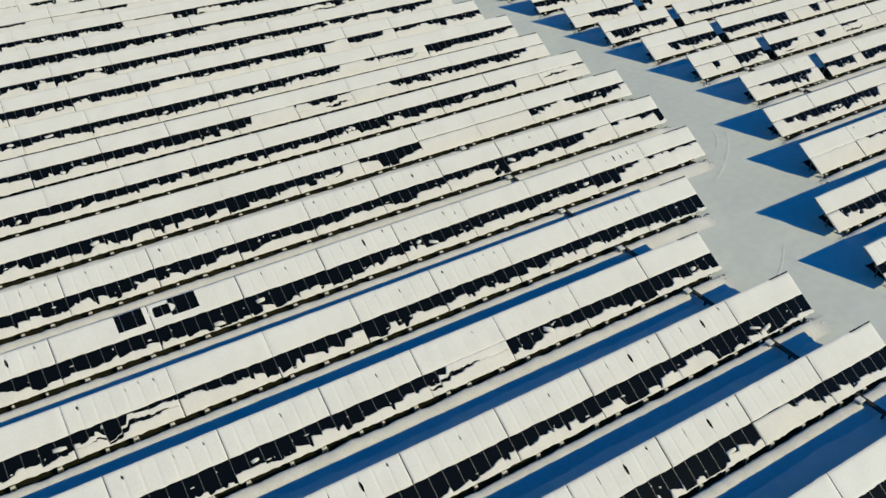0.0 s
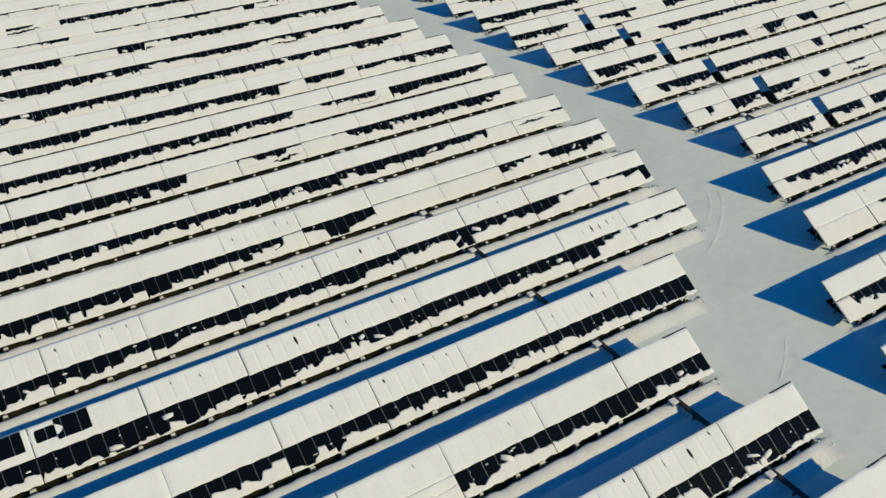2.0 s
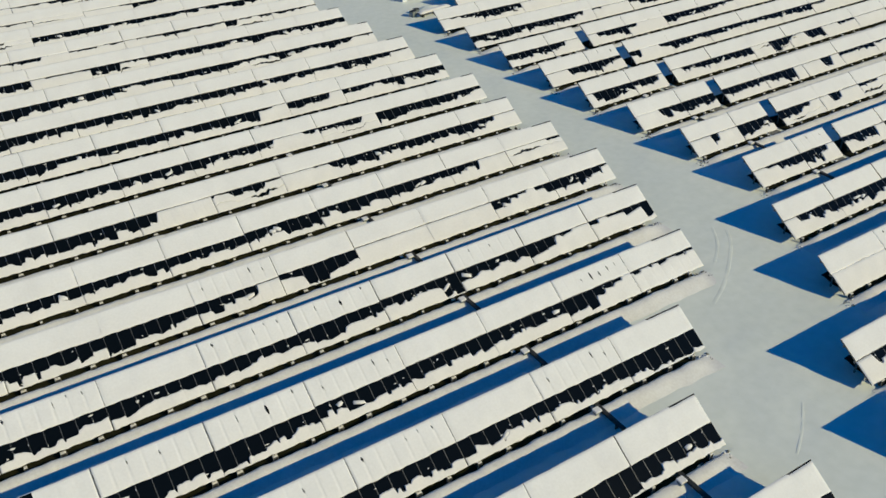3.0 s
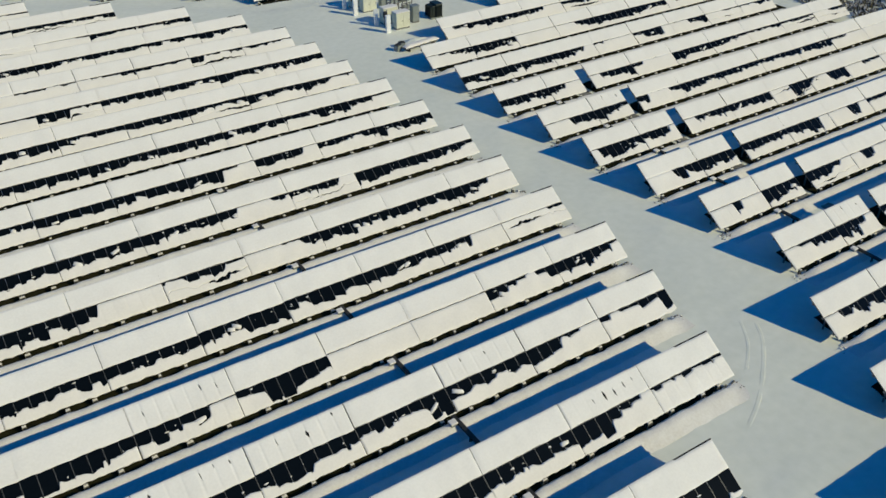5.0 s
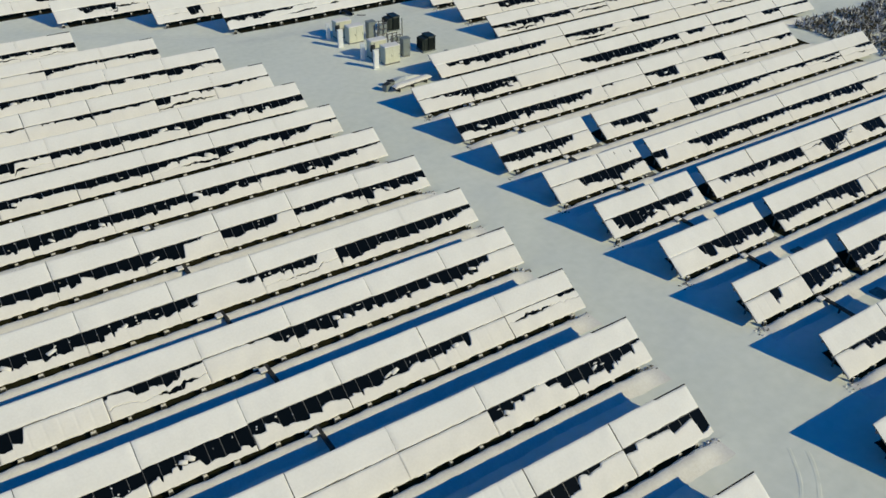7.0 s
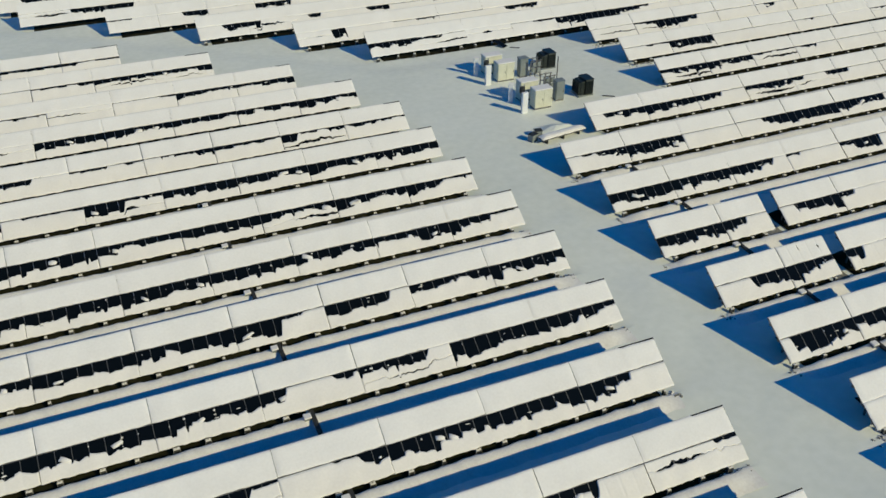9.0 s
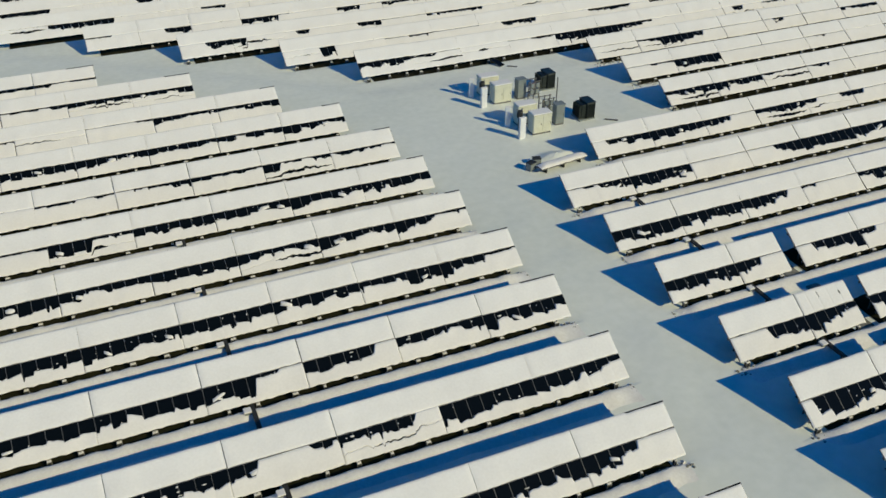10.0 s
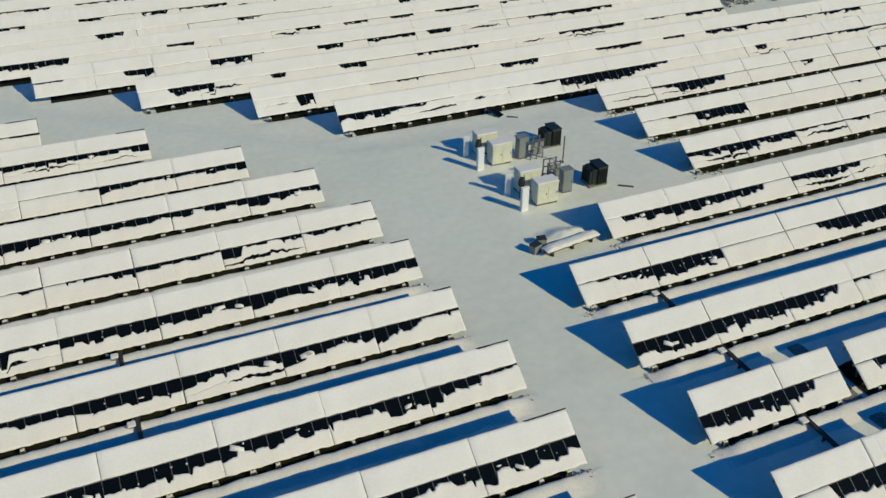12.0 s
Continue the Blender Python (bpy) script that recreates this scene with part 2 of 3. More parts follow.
def lower_snow(width, depths, seed, edge=MID, whole=False):
    """The slid blanket on the lower modules; depths: bare length below the middle joint at even steps along the table."""
    r = random.Random(5000 + seed)
    n = len(depths)
    closed = seed % 4 == 0 or (whole and seed % 4 < 3)
    blocks, at = [], 0.0
    while at < width + 0.5:
        # the blanket has broken along the module seams, with a few smaller bites
        size = MODULE_W - (at % MODULE_W) if r.random() < 0.5 else r.choice((0.15, 0.25, 0.4, 0.6))
        size = max(size, 0.1)
        blocks.append((at + size, r.gauss(0, 0.13) + (r.uniform(0.1, 0.35) if size < 0.3 and r.random() < 0.4 else 0.0), r.gauss(0, 0.16)))
        at += size

    def top(u):
        f = u / width * n - 0.5
        i = int(math.floor(f))
        lo, hi = depths[max(0, min(n - 1, i))], depths[max(0, min(n - 1, i + 1))]
        t = f - i
        t = 0.0 if t < 0.42 else 1.0 if t > 0.58 else (t - 0.42) / 0.16
        d = lo + (hi - lo) * t
        if d < 0.12 and closed:
            return edge + 0.005
        if d < 0.12:
            return edge + JOINT + d * (0.6 + 0.8 * noise.noise((u * 0.5, seed, 9.0)) ** 2)
        end, shift, lean = next(q for q in blocks if q[0] > u)
        rag = shift + lean * (end - u) + 0.10 * noise.noise((u * 2.3, seed * 1.7, 7.0)) + 0.05 * noise.noise((u * 9.0, seed * 1.7, 2.0))
        return edge + JOINT + min(SLOPE - 0.1 - edge, max(0.07, d + rag * (0.35 + 0.65 * min(1, d))))

    bottom = lambda u: SLOPE + 0.03 + 0.07 * noise.noise((u * 2.1, seed * 0.9, 1.0))
    seam, gap = r.choice((0.0, 0.0, 0.06, 0.18)), 0.0 if whole and seed % 5 else r.choice((0.0, 0.01, 0.025, 0.04))
    if r.random() < 0.2 and sum(depths) / n < 0.75:
        # the slab has cracked along its length and its lower part has slid on
        u0, u1, wide, at = r.uniform(-0.2, 0.5) * width, r.uniform(0.4, 1.2) * width, r.uniform(0.03, 0.22), r.uniform(0.25, 0.65)
        span = max(1.5, u1 - u0)

        def crack(u):
            q = max(0.0, 1 - abs((u - u0) / span * 2 - 1)) ** 0.6
            a = top(u)
            c = a + (SLOPE - a) * (at + 0.12 * noise.noise((u * 0.6, seed, 3.0)) + 0.08 * noise.noise((u * 2.3, seed, 6.0)))
            return c, wide * q * (1 + 0.7 * noise.noise((u * 3.0, seed, 11.0)))
        sheets = [snow_sheet(width, top, lambda u: crack(u)[0] - crack(u)[1], 0.13, 0.07, (), seam, seed, gap),
                  snow_sheet(width, lambda u: crack(u)[0] + crack(u)[1], bottom, 0.13, 0.07, (), seam, seed, gap)]
    else:
        sheets = [snow_sheet(width, top, bottom, 0.13, 0.07, (), seam, seed, gap)]
    v, f = [], []
    for me in sheets:
        base = len(v)
        v += [tuple(c.co) for c in me.vertices]
        f += [tuple(base + q for q in p.vertices) for p in me.polygons]
        bpy.data.meshes.remove(me)
    # slabs that have come away and lie askew across the bare band
    for _ in range(r.choice((0, 0, 0, 1, 1, 2))):
        u = r.uniform(0.8, width - 0.8)
        free = top(u) - edge - JOINT
        if free < 0.45:
            continue
        c, turn, w, l = edge + JOINT + free * r.uniform(0.55, 0.95), r.uniform(-0.6, 0.6), r.uniform(0.22, 0.5), r.uniform(0.1, 0.2)
        base = len(v)
        ring = [(x * w * r.uniform(0.75, 1.15), y * l * r.uniform(0.75, 1.15)) for x, y in ((-1, -1), (0.1, -1.1), (1, -0.8), (1.05, 0.6), (0.2, 1), (-0.9, 0.9))]
        ring = [(x * math.cos(turn) - y * math.sin(turn), x * math.sin(turn) + y * math.cos(turn)) for x, y in ring]
        v += [on_slope(u + x, c + y, 0.003) for x, y in ring] + [on_slope(u + 0.9 * x, c + 0.9 * y, 0.11) for x, y in ring]
        f += [(base + (q + 1) % 6, base + q, base + 6 + q, base + 6 + (q + 1) % 6) for q in range(6)]
        f.append(tuple(base + 11 - q for q in range(6)))
    # a few clods left on the bare glass
    for _ in range(r.choice((1, 2, 3, 4, 6))):
        u = r.uniform(0.3, width - 0.3) if r.random() < 0.4 else r.randint(1, int(width) - 1) * MODULE_W + r.uniform(-0.06, 0.06)
        free = top(u) - edge - JOINT
        if free < 0.3:
            continue
        c, w, l = edge + JOINT + free * r.uniform(0.2, 0.97), r.choice((0.03, 0.04, 0.05, 0.07, 0.1, 0.2)), r.uniform(0.03, 0.08)
        base, sides = len(v), 7
        ring = [(math.cos(6.283 * k / sides) * w * r.uniform(0.6, 1.2), math.sin(6.283 * k / sides) * l * r.uniform(0.6, 1.2)) for k in range(sides)]
        v += [on_slope(u + x, c + y, 0.002) for x, y in ring] + [on_slope(u + 0.6 * x, c + 0.6 * y, 0.06) for x, y in ring]
        f += [(base + (k + 1) % sides, base + k, base + sides + k, base + sides + (k + 1) % sides) for k in range(sides)]
        f.append(tuple(base + 2 * sides - 1 - k for k in range(sides)))
    return mesh_of("snow_blanket", v, f, [SNOW], None, True)


def solar_table(x, y, width, depths, seed, kind, label, group, torn=(), swept=0.0, edge=MID, far=False):
    """One table: two rows of modules on a steel frame, with its snow. x: its western end; y: its ridge."""
    n = int(round(width / MODULE_W))
    base = tagged(new("solar_table"), label, "solar panel table", group)
    base.empty_display_size = 0.3
    base.matrix_basis = Matrix.LocRotScale((x, y, terrain(x + width / 2, y - 1.5)), None, FAR_STRETCH if far else (1, 1, 1))
    for row in range(2):
        for i in range(n):
            child("module", MODULE, base, slope_matrix(i * width / n, *STARTS[row]))
    if torn or swept:
        up = upper_snow(width, 1, seed, torn, swept, edge)
    else:
        up = shared(("up", width, kind, seed % 4, edge, far), lambda: upper_snow(width, kind, kind * 10 + seed % 4, edge=edge, whole=far))
    child("upper_snow_blanket", up, base)
    child("lower_snow_blanket", lower_snow(width, depths, seed, edge, far), base)
    # the middle purlin is added, unseen, to block sun through the slot
    for v in (0.55, MID + JOINT / 2, 3.2):
        child("purlin", shared(("rail", width), lambda: rail_mesh(width)), base, slope_matrix(0, v))
    for u in ((1.2, width - 1.2) if width > 5 else (width / 2,)):
        v = 1.3
        child("post", POST, base, Matrix.LocRotScale((u, -v * COS, 0), None, (1, 1, RIDGE - v * SIN - 0.15)))
    for j in range(3):
        child("footing", FOOTING, base, Matrix.LocRotScale((width * (j + 0.5) / 3 + 0.9 * noise.noise((seed * 0.37, j * 0.7, 0.3)), -RUN + 0.14, -0.12), None, (1 + 0.7 * noise.noise((seed * 0.71, j * 0.7, 7.3)), 1, 0.95 + 0.12 * noise.noise((j * 0.7, seed * 0.43, 4.1)))),
              "concrete footing with a little snow")
    return base


# rows of the western block: ridge y, eastern end x
WEST = [(-4, 14.4, 51.0), (-3, 22.0, 51.6), (-2, 29.4, 51.7), (-1, 37.3, 50.1), (0, 44.8, 56.25), (1, 52.4, 64.1), (2, 60.2, 66.4), (3, 67.8, 68.2),
        (4, 75.3, 68.3), (5, 82.9, 68.1), (6, 90.5, 68.7), (7, 98.3, 68.55), (8, 106.0, 68.25), (9, 113.6, 67.1), (10, 121.3, 66.6),
        (11, 128.7, 65.8), (12, 136.7, 62.8), (13, 144.1, 57.3), (14, 151.9, 48.9), (15, 159.0, 38.6)]
# rows of the eastern and far blocks: ridge y, western end x, eastern end x, whether an aisle splits the row
EAST = [(-2, 28.3, 59.6, 80.0, 0), (-1, 35.6, 62.8, 88.0, 0), (0, 43.3, 70.3, 96.0, 0), (1, 50.8, 73.7, 110.0, 0), (2, 58.5, 78.6, 122.0, 1), (3, 66.4, 78.2, 132.0, 1),
        (4, 74.0, 77.8, 141.0, 1), (5, 81.5, 77.2, 148.0, 1), (6, 88.8, 77.1, 155.0, 1), (7, 96.6, 76.8, 136.6, 1), (8, 104.7, 77.0, 136.0, 0),
        (9, 112.7, 77.1, 144.0, 0), (10, 120.4, 84.5, 152.0, 0), (11, 128.5, 99.2, 160.0, 0), (12, 136.6, 99.2, 160.0, 0), (13, 144.6, 99.0, 162.0, 0),
        (14, 151.5, 69.2, 162.0, 0), (15, 158.8, 61.4, 158.0, 0), (16, 166.3, 49.5, 134.0, 0), (17, 174.0, 38.3, 134.0, 0), (18, 181.6, 27.0, 126.0, 0),
        (19, 189.2, 24.0, 112.0, 0), (20, 196.8, 24.0, 98.0, 0), (21, 204.4, 24.0, 84.0, 0)]
# bare depth of the lower modules, four signs a table (0: covered, 9: nearly all bare), from the drive inwards
BARE_WEST = {
    -3: "5555 5200 6687 7655", -2: "6786 7934 4785 5545 5667 8876", -1: "6556 8655 5456 0004 4555 5666 7766",
    0: "7776 5554 4455 5555 5567 3555 5432 1153 5566", 1: "1111111 0134666 5545 5555 5554 4567 6787 7866 5566",
    2: "7221102 0011455 5445 7444 4465 4344 5445", 3: "1345555 5201244 0000000 0000000 5559832 0044455 5566677 5655", 4: "1000 0034 4555 5654 7744 4344 5344 5444",
    5: "0003666 6555 4455 4100 1431 0006 6666", 6: "2356 5566 0433 2004 5445 6554", 7: "4555437 4233 0445 0166 6555 5555",
    8: "1113546 5633 4344 4555 5455 5555", 9: "1135 4335 4334 5544 3325 5555", 10: "3444 4445 4444 5443 2166 1110",
    11: "1122 2115 1222 3110 1011", 12: "3345 3333 3334 4334 4544", 13: "4322 2233 1000 0000", 14: "4333 3333 2111", 15: "1112 2222"}
BARE_EAST = {
    -1: "0355 5555 4555", 0: "0000 0113 4444", 1: "0355 5555 4400", 2: "0145 6630 3550", 3: "0005000 77765 5530 0500", 4: "0056 6665 4444 4680 0060",
    5: "0666666 65540 0344 4455 0075 3066", 6: "0055 6542 4003 5544 4433 3334 4455", 7: "4555 4300 0446 2000 6555 4432 2222",
    8: "5666 6555 5530 1000 2660 0045", 9: "0134 6666 0000 0036 6666 5544", 10: "0344 5544 4300 3444 3003 3000", 11: "3444 5444 2111 1200 0000 0333",
    12: "0011 6666 0000 0000 0100", 13: "0000 1266 6400 0000 0300 0000", 14: "3443 2200 0000 0011 5666 6633 1000 0000 0300",
    15: "0000066 0000 0011 0000 0033 3000 0022 2200", 16: "0044 4000 0300 0033 0000 2222 2000", 17: "1100 0044 0000 4440 0000 3300",
    18: "0000 3444 4000 0000 2200 0000", 19: "0033 3300 0000 0330 0000"}
# places where the upper modules lie bare too, and slits melted into the upper blanket: metres from the drive, length, down the slope from and to
TORN_WEST = {1: ((54.4, 2.1, 0.05, 1.5), (55.6, 1.1, 0.3, 1.1), (58.4, 2.0, 0.1, 1.5),
                 (7.9, 0.06, 0.5, 0.95), (8.8, 0.1, 0.55, 1.15), (9.7, 0.13, 0.6, 1.25), (10.6, 0.17, 0.5, 1.2), (11.5, 0.07, 0.7, 1.1)),
             -1: ((16.2, 0.08, 0.5, 0.9), (23.1, 0.06, 0.4, 0.8))}


def typical(r, far):
    if not far:
        return "".join(r.choice("3445555566") for _ in range(4))
    return r.choice(("0000", "0000", "0011", "1100", "1111", "0022", "2200", "2233", "0330", "2222", "0043", "1122"))


def depth_of(c):
    return 0.05 if c == "0" else 0.195 * int(c)


# the tables nearest to the drive are built piece by piece, the others joined
def off_drive(x, y):
    a, b = Vector((44, 15)), Vector((78, 125))
    p, d = Vector((x + 3.5, y)), b - a
    f = max(0.0, min(1.0, (p - a).dot(d) / d.length_squared))
    return (p - a - d * f).length


def slid_edge(k, x):
    """How far down the upper blanket reaches: further on the nearer rows, where it has slid a little."""
    if k <= 0:
        return 2.05
    return round(MID + 0.25 * max(0.0, min(1.0, (40 - x) / 20)), 1) if k <= 4 else MID


def west_start(y, end):
    """The western end of a row of the western block."""
    stop = (-8 if y < 100 else 2) - 7 + 0.1 * max(0, y - 60)
    return end - 7.0 * math.floor((end - stop) / 7.0)


TABLES = []
for k, y, end in WEST:
    signs = BARE_WEST.get(k, "").split()
    for i in range(20):
        x = end - 7.0 * (i + 1)
        if x < (-8 if y < 100 else 2) - 7 + 0.1 * max(0, y - 60):
            break
        torn = tuple((7.0 - (m - 7.0 * i), 7.0 - (m - 7.0 * i) + w, v0, v1) for m, w, v0, v1 in TORN_WEST.get(k, ()) if m - w < 7.0 * (i + 1) and m > 7.0 * i)
        TABLES.append((x, y, 7.0, (signs[i] if i < len(signs) else typical(rng, y > 125))[::-1], 2 if k in (-3, -2) else rng.choice((1, 1, 2, 2)) if y < 62 else rng.choice((0, 0, 1, 1, 2)) if y < 75 else rng.choice((0, 0, 0, 1)), "west", torn, rng.uniform(1.5, 3.5) if i == 0 else 0.0, slid_edge(k, x), False))
for k, y, x0, x1, split in EAST:
    signs = BARE_EAST.get(k, "").split()
    x, i = x0, 0
    while x < x1 - 3:
        w = 5.0 if split and i == 1 else 7.0
        TABLES.append((x, y, w, signs[i] if i < len(signs) else typical(rng, y > 60), rng.choice((1, 1, 2)) if y < 100 and i < 2 else rng.choice((0, 0, 1)), "east", (), 0.0, MID, k >= 14))
        x += w + (1.4 if split and i == 1 else 0.0)
        i += 1
TABLES.sort(key=lambda q: off_drive(q[0], q[1]))
NEAR = 298
far_v, far_f, far_m = [], [], []


def join_far(me, at, slot):
    base = len(far_v)
    x, y, w, far = at
    _, sy, sz = FAR_STRETCH if far else (1, 1, 1)
    z = terrain(x + w / 2, y - 1.5)
    far_v.extend((c.co.x + x, c.co.y * sy + y, c.co.z * sz + z) for c in me.vertices)
    for p in me.polygons:
        far_f.append(tuple(base + q for q in p.vertices))
        far_m.append(slot if slot is not None else p.material_index)


for serial, (x, y, w, signs, kind, side, torn, swept, edge, far) in enumerate(TABLES):
    depths = [depth_of(c) for c in signs]
    bare = sum(depths) / len(depths)
    if serial < NEAR:
        words = ("tilted solar table wholly covered with settled snow" if bare < 0.15 else
                 "tilted solar table, snow above and below a narrow bare dark band" if bare < 0.75 else
                 "tilted solar table with broken snow and a wide bare dark band" if bare < 1.15 else
                 "tilted solar table with the lower dark modules mostly bare")
        solar_table(x, y, w, depths, serial, kind, words, side + "ern block of solar tables", torn, swept, edge, far)
    else:
        join_far(shared(("sheet", w), lambda: module_sheet(int(round(w)), w)), (x, y, w, far), None)
        join_far(shared(("up", w, kind, serial % 4, edge, far), lambda: upper_snow(w, kind, kind * 10 + serial % 4, edge=edge, whole=far)), (x, y, w, far), 2)
        me = lower_snow(w, depths, serial, edge, far)
        join_far(me, (x, y, w, far), 2)
        bpy.data.meshes.remove(me)
far_mesh = mesh_of("distant_solar_tables", far_v, far_f, [FRAME, GLASS, SNOW], far_m)
tagged(new("distant_solar_tables", far_mesh), "far rows of snow-covered solar tables", "solar panel tables", kind="stuff")


# ---- ground ----
SHELTER = [(y - RUN, west_start(y, end), end) for _, y, end in WEST] + [(y - RUN * (1.12 if k >= 14 else 1), x0, x1) for k, y, x0, x1, _ in EAST]


def hollow(x, y):
    """Depth of the snow-free hollow under a row."""
    deep = 0.0
    for low, x0, x1 in SHELTER:
        if low - 0.4 < y < low + 3.0 and x0 < x < x1:
            deep = max(deep, 0.24 * smooth((y - low + 0.28) / 0.16) * smooth((low + 2.9 - y) / 0.7) * smooth((x - x0 - 0.1) / 0.8) * smooth((x1 - x - 0.1) / 0.8))
    return deep


def ground_sheet():
    """One snow sheet to the horizon, finer where the farm stands."""
    xs = [-2500, -600, -80] + [-20 + i for i in range(201)] + [240, 700, 2600]
    ys = [-10 + i for i in range(241)]
    for low, _, _ in SHELTER:
        ys = [y for y in ys if not low - 0.5 < y < low + 0.3 and not low + 1.9 < y < low + 3.1]
        ys += [low - 0.34, low - 0.25, low - 0.16, low - 0.08, low + 2.2, low + 2.6, low + 2.95]
    ys = [-2500, -600, -70] + sorted(set(ys)) + [290, 700, 2600]
    v = [(x, y, roll(x, y) - hollow(x, y)) for y in ys for x in xs]
    w = len(xs)
    f = [(j * w + i, j * w + i + 1, (j + 1) * w + i + 1, (j + 1) * w + i) for j in range(len(ys) - 1) for i in range(w - 1)]
    return tagged(new("ground", mesh_of("ground", v, f, [FIELD], None, True)), "flat snow-covered ground with a drive between the blocks", "snow ground", kind="structure")


ground_sheet()


def bank(x0, x1, y_low, seed):
    """The heap of slid snow before a row's lower edge."""
    prof = ((-1.85, -0.03), (-1.55, 0.07), (-1.25, 0.18), (-0.97, 0.30), (-0.70, 0.37), (-0.45, 0.37), (-0.27, 0.29), (-0.15, 0.08), (-0.06, -0.26))
    n = max(4, int((x1 - x0) / 0.35))
    v, f = [], []
    for i in range(n + 1):
        x = x0 + (x1 - x0) * i / n
        e = smooth(0.04 + min(x - x0, x1 - x) / 2.4)
        g = (1.0 + 0.25 * noise.noise((x * 0.35, seed, 0)) + 0.2 * noise.noise((x * 1.7, seed, 5))) * e
        s = 0.12 * noise.noise((x * 0.8, seed, 8))
        for dy, h in prof:
            v.append((x, y_low + dy + s + (0.05 * noise.noise((x * 3, dy * 4, seed))), h * g - 0.03 + terrain(x, y_low + dy)))
    k = len(prof)
    for i in range(n):
        for j in range(k - 1):
            q = i * k + j
            f.append((q, q + k, q + k + 1, q + 1))
    return tagged(new("snow_bank", mesh_of("snow_bank", v, f, [BANK], None, True)), "long low bank of slid snow along a row of panels", "snow bank", "snow banks before the rows", "structure")


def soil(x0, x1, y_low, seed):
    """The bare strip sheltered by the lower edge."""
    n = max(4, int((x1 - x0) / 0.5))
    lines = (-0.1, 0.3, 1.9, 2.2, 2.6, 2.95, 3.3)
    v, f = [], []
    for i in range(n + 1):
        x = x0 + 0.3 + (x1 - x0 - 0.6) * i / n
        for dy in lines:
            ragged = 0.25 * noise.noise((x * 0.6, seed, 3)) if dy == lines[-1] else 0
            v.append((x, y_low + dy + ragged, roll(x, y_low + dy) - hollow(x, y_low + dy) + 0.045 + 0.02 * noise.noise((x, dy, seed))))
    w = len(lines)
    for i in range(n):
        for j in range(w - 1):
            q = i * w + j
            f.append((q, q + w, q + w + 1, q + 1))
    return tagged(new("bare_strip", mesh_of("bare_strip", v, f, [SOIL], None, True)), "strip of bare brown soil and dry grass under the panels", "bare soil", "bare strips", "structure")


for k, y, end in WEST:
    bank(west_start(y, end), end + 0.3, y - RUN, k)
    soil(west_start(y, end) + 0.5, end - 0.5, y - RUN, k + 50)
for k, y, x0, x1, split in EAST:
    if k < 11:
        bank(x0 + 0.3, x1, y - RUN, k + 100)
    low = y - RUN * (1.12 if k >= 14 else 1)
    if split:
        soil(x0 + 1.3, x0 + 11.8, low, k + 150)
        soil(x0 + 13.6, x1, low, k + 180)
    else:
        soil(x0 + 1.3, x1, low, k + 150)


def rubble(x, y_low, seed):
    """Clods of soil and broken snow at the open end of a row."""
    r = random.Random(seed)
    v, f, m = [], [], []
    for _ in range(46):
        d = r.random() ** 1.4
        cx, cy, s = x - 3.6 * d, y_low + r.uniform(-0.75, 0.1) - 0.1, r.uniform(0.04, 0.13)
        z, base, sides = roll(cx, cy) - 0.03, len(v), 6
        soft = [(math.cos(1.0472 * q) * r.uniform(0.6, 1.5), math.sin(1.0472 * q) * r.uniform(0.6, 1.1)) for q in range(sides)]
        for k, h in ((1.0, 0.0), (0.85, 0.55 * s), (0.4, s)):
            v += [(cx + s * k * a, cy + s * k * b, z + h + 0.25 * s * noise.noise((a, b, seed))) for a, b in soft]
        for ring in (0, 6):
            f += [(base + ring + q, base + ring + (q + 1) % 6, base + ring + 6 + (q + 1) % 6, base + ring + 6 + q) for q in range(6)]
        f.append(tuple(base + 12 + q for q in range(6)))
        m += [0 if r.random() < 0.7 else 1] * 13
    return tagged(new("soil_clods", mesh_of("soil_clods", v, f, [TRODDEN, BANK], m)), "dark soil clods and broken snow at a row's end", "soil clods", kind="stuff")


for k, y, end in WEST:
    if -3 <= k <= 11:
        rubble(end + 0.25, y - RUN, k + 300)
for k, y, x0, x1, split in EAST:
    if 0 <= k <= 13:
        rubble(x0 + 3.3, y - RUN, k + 400)


# ---- the trodden service path in the aisle of the eastern block ----
def service_path(points):
    """A strip of trodden, dirty snow between the tables."""
    v, f, n = [], [], 120
    for i in range(n + 1):
        y = points[0][1] + (points[-1][1] - points[0][1]) * i / n
        a, b = next((p, q) for p, q in zip(points, points[1:]) if y <= q[1] + 1e-6)
        x = a[0] + (b[0] - a[0]) * (y - a[1]) / (b[1] - a[1])
        for off, h in ((-0.75, -0.04), (-0.55, 0.03), (0.55, 0.03), (0.75, -0.04)):
            q = x + off + 0.12 * noise.noise((off, y * 0.8, 4))
            v.append((q, y, roll(q, y) - 0.7 * hollow(q, y) + h + 0.02))
    for i in range(n):
        for j in range(3):
            f.append((i * 4 + j, i * 4 + j + 1, i * 4 + j + 5, i * 4 + j + 4))
    return tagged(new("service_path", mesh_of("service_path", v, f, [TRODDEN], None, True)), "trodden dirty snow path in the aisle between tables", "path", kind="structure")


service_path([(x0 + 12.7, y - 4.0) for k, y, x0, x1, split in EAST if split] + [(89.4, 101.0)])


